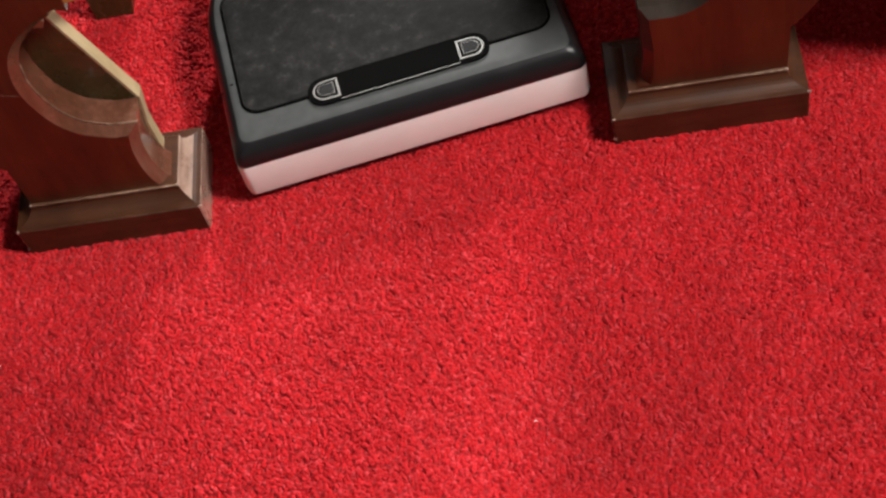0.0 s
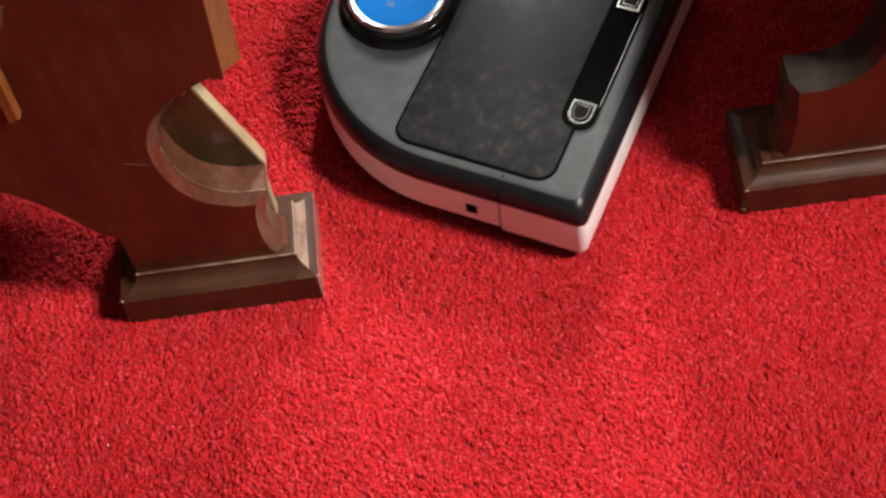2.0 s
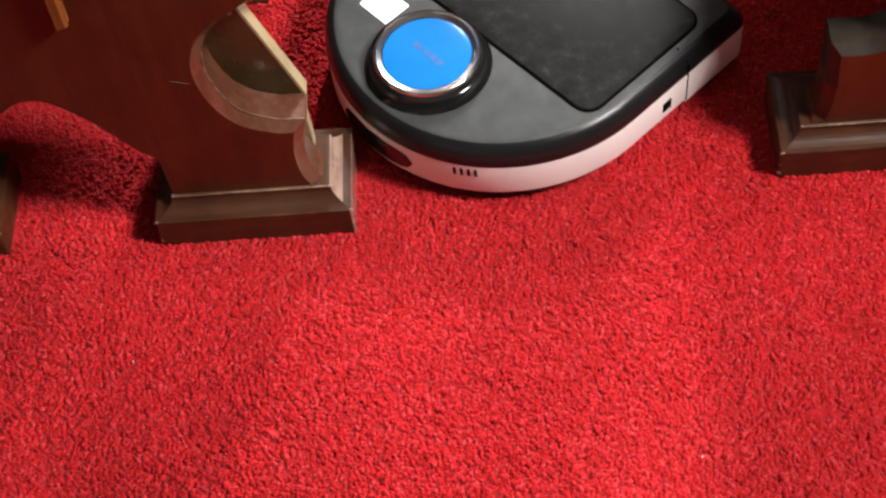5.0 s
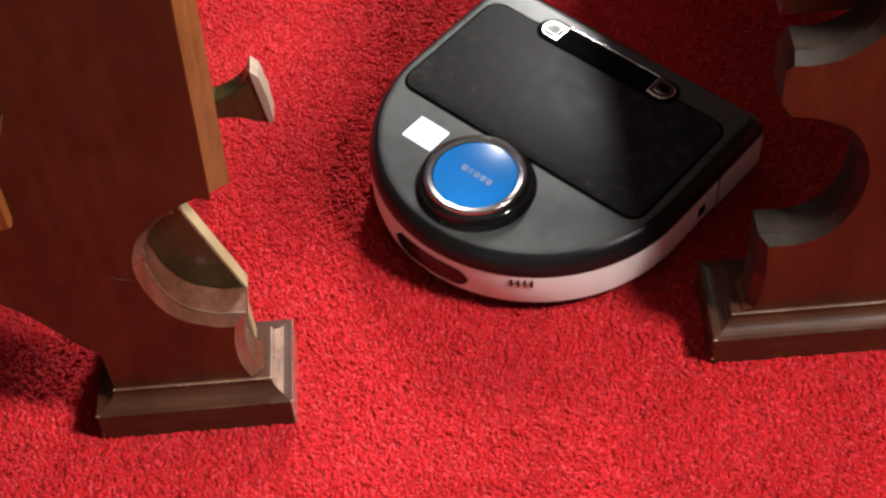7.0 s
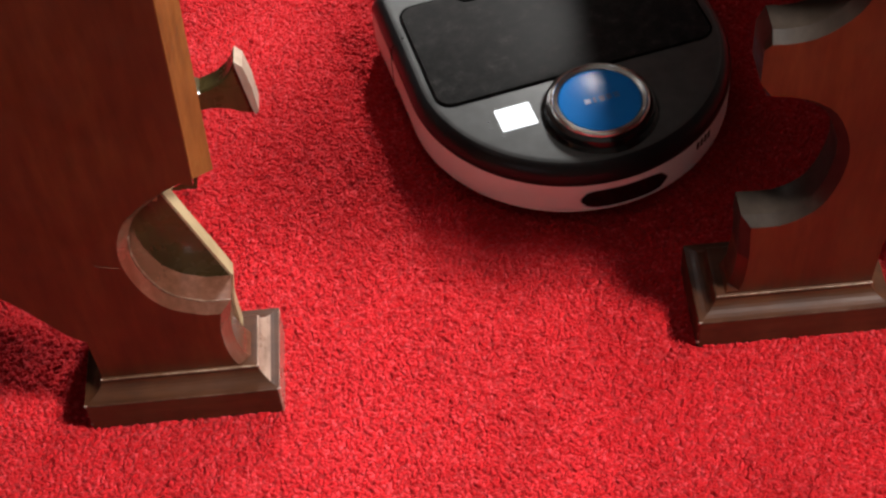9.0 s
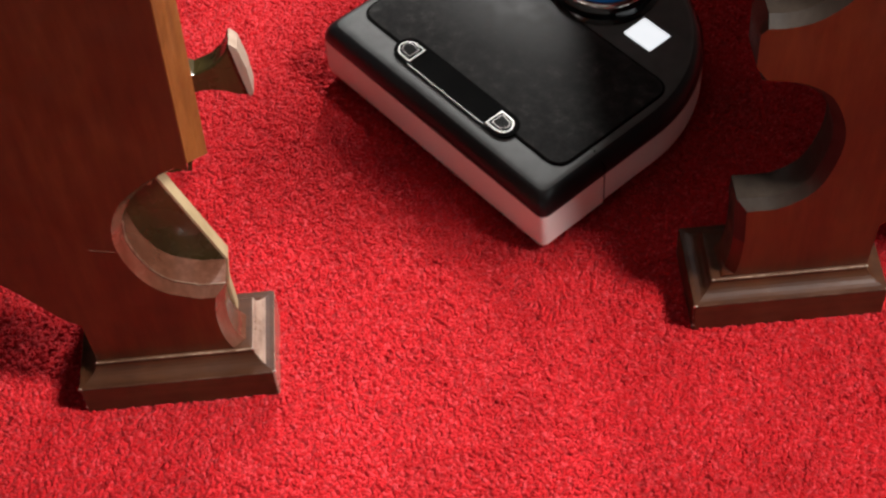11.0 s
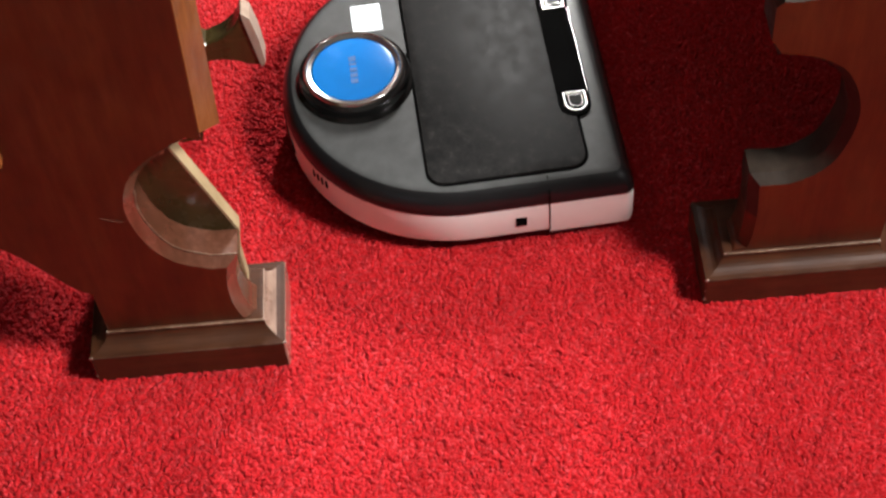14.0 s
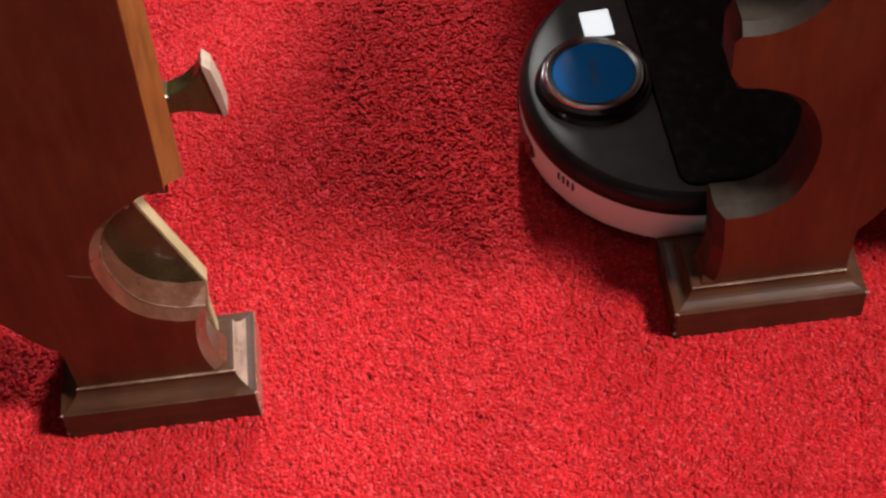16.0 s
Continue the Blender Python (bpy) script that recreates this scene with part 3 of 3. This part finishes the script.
def robot_vacuum():
    ob = new("robot_vacuum")
    chassis = part("chassis", slab(d_outline(0.010), 0.008, 0.056, 0, 2), PIT, ob, "black underbody")
    bumper = band(-0.001, 0.0811, 0.0125, 0.0555, 0.004, WHITE, "bumper", ob, "white plastic front bumper")
    # the side band starts just behind the seam
    side = band(0.0809, 0.33, 0.0165, 0.0555, 0.0042, WHITE, "side_band", ob, "white plastic band round the back")
    shell_rows = [(0.0005, 0.0555), (0.0000, 0.0585), (0.0008, 0.0645), (0.0030, 0.0705), (0.0065, 0.0752), (0.0110, 0.0784), (0.0160, TOP)]
    bm = bmesh.new()
    rings = [[bm.verts.new((x, y, z)) for x, y in d_outline(ins, 0.009)] for ins, z in shell_rows]
    n = len(rings[0])
    for a, b in zip(rings, rings[1:]):
        for i in range(n):
            j = (i + 1) % n
            bm.faces.new((a[i], a[j], b[j], b[i]))
    bm.faces.new(rings[-1])
    bm.faces.new(rings[0][::-1])
    shell = smooth(part("shell", bm, SHELL, ob, "satin shell, deck greyed by painted sheen, shoulders glossy black"), 30)
    # sloping faces get the black copy, which has no reflection painted in
    second_material(shell, SHOULDER, lambda n, c: n.z < 0.93)
    for s in (-1, 1):
        part("seam", box(s * HALF - 0.0005, s * HALF + 0.0005, 0.0806 - MID, 0.0815 - MID, 0.018, 0.0700), PIT, ob)
        part("seam", moved(box(-0.0085, 0.0085, -0.0006, 0.0006, -0.0022, 0.0003), pose(s * (HALF - 0.0085), 0.0811 - MID, 0.0750, 0, s * 38, 0)), PIT, ob)
    # lid with a groove round it
    part("lid_gap", slab(rounded_rect(-0.1490, 0.1490, 0.0385 - MID, 0.1925 - MID, 0.018), TOP - 0.002, TOP + 0.0006), PIT, ob)
    smooth(part("lid", slab(rounded_rect(-0.1465, 0.1465, 0.0410 - MID, 0.1902 - MID, 0.016), TOP - 0.001, TOP + 0.0022, 0.0012, 2), LID, ob, "smudged black dust-bin lid"), 30)
    # grip recess between the latches
    part("grip_gap", slab(rounded_rect(-0.0862, 0.0862, 0.0248 - MID, 0.0560 - MID, 0.0150), TOP - 0.001, TOP + 0.0027), PIT, ob)
    part("grip_edge", box(-0.0570, 0.0570, 0.0252 - MID, 0.0268 - MID, TOP - 0.001, TOP + 0.0030, 0.0005, 1), CHROME, ob, "thin bright lower edge of the recess")
    part("grip", slab(rounded_rect(-0.0570, 0.0570, 0.0275 - MID, 0.0538 - MID, 0.003), TOP, TOP + 0.0032), PIT, ob, "black finger recess")
    for s in (-1, 1):
        latch = part("latch", slab(latch_outline(s), TOP, TOP + 0.0042, 0.0006, 1), CHROME, ob, "chrome-rimmed latch button")
        part("button_gap", slab(latch_outline(s, -0.0023), TOP + 0.001, TOP + 0.0046), PIT, latch)
        part("button_rim", slab(latch_outline(s, -0.0042), TOP + 0.001, TOP + 0.0050, 0.0004, 1), DARK_CHROME, latch)
        part("button", slab(latch_outline(s, -0.0054), TOP + 0.001, TOP + 0.0053, 0.0004, 1), GLOSS, latch)
    # sensor turret
    spin = pose(0, 0.2465 - MID, 0)
    turret = smooth(part("turret", moved(lathe([(0.0, TOP - 0.004), (0.0600, TOP - 0.002), (0.0580, TOP + 0.001), (0.0545, TOP + 0.004), (0.0535, TOP + 0.0115), (0.0505, TOP + 0.0135), (0.0, TOP + 0.0135)]), spin), GLOSS, ob, "raised black sensor turret"), 40)
    smooth(part("collar", moved(lathe([(0.0405, TOP + 0.0120), (0.0460, TOP + 0.0120), (0.0455, TOP + 0.0162), (0.0415, TOP + 0.0152), (0.0405, TOP + 0.0136)]), spin), DARK_CHROME, turret, "smoked inner collar"), 40)
    smooth(part("trim_ring", moved(lathe([(0.0452, TOP + 0.0120), (0.0490, TOP + 0.0130), (0.0488, TOP + 0.0156), (0.0478, TOP + 0.0170), (0.0465, TOP + 0.0174), (0.0456, TOP + 0.0166), (0.0452, TOP + 0.0150)]), spin), CHROME, turret, "thin bright chrome ring"), 40)
    smooth(part("disc", moved(lathe([(0.0, TOP + 0.0158), (0.036, TOP + 0.0156), (0.0402, TOP + 0.0148), (0.0408, TOP + 0.0128)]), spin), BLUE, turret, "sky-blue centre disc"), 30)
    for k, (u, w) in enumerate(((-0.017, 0.0055), (-0.0095, 0.0055), (-0.002, 0.0055), (0.0055, 0.003), (0.0125, 0.0065))):
        part("mark", box(u - w / 2, u + w / 2, 0.2465 - MID - 0.0035, 0.2465 - MID + 0.0035, TOP + 0.0140, TOP + 0.01605), BLUE_MARK, turret)
    # display and its faint key marks
    display = part("display", slab(rounded_rect(0.0620, 0.0985, 0.2120 - MID, 0.2420 - MID, 0.0012, 2), TOP - 0.001, TOP + 0.0008), SCREEN, ob, "lit white display")
    for u, v in ((0.108, 0.224), (0.108, 0.233), (0.100, 0.2475)):
        part("key_mark", box(u - 0.002, u + 0.002, v - 0.0006 - MID, v + 0.0006 - MID, TOP - 0.001, TOP + 0.0004), GREY_MARK, ob)
    # rear window, vents and side sensors set into the white band
    bm = bmesh.new()
    cols = []
    for i in range(17):
        a = radians(90 - 15.5 + 31 * i / 16)
        squeeze = math.sqrt(max(0.02, 1 - ((i - 8) / 8) ** 6))
        cols.append([bm.verts.new((r * math.cos(a), 0.1525 - MID + r * math.sin(a), z)) for r, z in (
            (HALF - 0.002, 0.035 - 0.0125 * squeeze), (HALF + 0.0012, 0.035 - 0.0120 * squeeze), (HALF + 0.0012, 0.035 + 0.0120 * squeeze), (HALF - 0.002, 0.035 + 0.0125 * squeeze))])
    for a, b in zip(cols, cols[1:]):
        for k in range(4):
            m = (k + 1) % 4
            bm.faces.new((a[k], b[k], b[m], a[m]))
    bm.faces.new(cols[0])
    bm.faces.new(cols[-1][::-1])
    smooth(part("rear_window", bm, GLOSS, ob, "glossy black rear sensor window"), 40)
    for i in range(4):
        a = radians(90 + 30.2 + 2.2 * i)
        part("vent_slot", moved(box(-0.0012, 0.0012, -0.0010, 0.0008, 0.042, 0.0515), Matrix.Translation(((HALF) * math.cos(a), 0.1525 - MID + HALF * math.sin(a), 0)) @ pose(0, 0, 0, 0, 0, math.degrees(a) - 90)), PIT, ob)
    part("side_sensor", box(-HALF - 0.0007, -HALF + 0.0007, 0.1030 - MID, 0.1135 - MID, 0.029, 0.041), PIT, ob, "small black side sensor")
    return tagged(ob, "black D-shaped robot vacuum with white bumper and blue turret disc", "robot vacuum")


robot = robot_vacuum()


def lint(x, y, turn):
    """A tiny twist of pale fluff lying on the pile."""
    bm = bmesh.new()
    for i, (u, v, r) in enumerate(((-0.0008, 0.0, 0.0005), (0.0, 0.0003, 0.0007), (0.0009, -0.0002, 0.0005))):
        bmesh.ops.create_icosphere(bm, subdivisions=1, radius=r, matrix=pose(u, v, 0.0006 * (i % 2), 0, 0, 30 * i))
    ob = new("lint", mesh_of("lint", bm, WHITE))
    ob.matrix_world = pose(x, y, 0.0008, 0, 0, turn)
    return tagged(ob, "tiny white fleck of lint on the red carpet", "lint", group="lint on the carpet")


lint(0.463, -0.243, 20)
lint(-0.019, -0.120, 110)


# ---- movement ----
ROBOT_ROWS = [
    (0.0, pose(0.3551, 0.2063, 0, 0, 0, 10.28)),
    (0.5, pose(0.3513, 0.2277, 0, 0, 0, 11.62)),
    (1.0, pose(0.3442, 0.2427, 0, 0, 0, 15.32)),
    (1.5, pose(0.3450, 0.2318, 0, 0, 0, 38.76)),
    (2.0, pose(0.3542, 0.2225, 0, 0, 0, 61.50)),
    (2.5, pose(0.3786, 0.2076, 0, 0, 0, 73.00)),
    (3.0, pose(0.3990, 0.2000, 0, 0, 0, 76.00)),
    (3.2, pose(0.3830, 0.2010, 0, 0, 0, 81.80)),
    (5.3, pose(0.3175, 0.1815, 0, 0, 0, 133.40)),
    (5.5, pose(0.3270, 0.1856, 0, 0, 0, 133.33)),
    (6.0, pose(0.3665, 0.2235, 0, 0, 0, 133.65)),
    (6.5, pose(0.3960, 0.2476, 0, 0, 0, 127.30)),
    (7.0, pose(0.4200, 0.2625, 0, 0, 0, 135.72)),
    (7.5, pose(0.4424, 0.2842, 0, 0, 0, 144.99)),
    (8.0, pose(0.4632, 0.3140, 0, 0, 0, 155.66)),
    (8.2, pose(0.4701, 0.3226, 0, 0, 0, 160.40)),
    (9.3, pose(0.4850, 0.3530, 0, 0, 0, 209.00)),
    (10.3, pose(0.4980, 0.3745, 0, 0, 0, 275.20)),
    (10.5, pose(0.4936, 0.3845, 0, 0, 0, 293.91)),
    (11.0, pose(0.4617, 0.3586, 0, 0, 0, 307.06)),
    (11.5, pose(0.4138, 0.3228, 0, 0, 0, 295.69)),
    (12.0, pose(0.3730, 0.2970, 0, 0, 0, 311.27)),
    (12.5, pose(0.3597, 0.2825, 0, 0, 0, 334.46)),
    (12.8, pose(0.3555, 0.2842, 0, 0, 0, 359.40)),
    (13.0, pose(0.3526, 0.2853, 0, 0, 0, 374.39)),
    (13.5, pose(0.3444, 0.2854, 0, 0, 0, 413.95)),
    (14.0, pose(0.3399, 0.2787, 0, 0, 0, 453.67)),
    (14.5, pose(0.4073, 0.2856, 0, 0, 0, 453.00)),
    (15.0, pose(0.4845, 0.2871, 0, 0, 0, 452.77)),
    (15.5, pose(0.5514, 0.2885, 0, 0, 0, 450.55)),
    (16.0, pose(0.6153, 0.2905, 0, 0, 0, 452.21)),
]


def motions():
    walk(robot, ROBOT_ROWS)


motions()
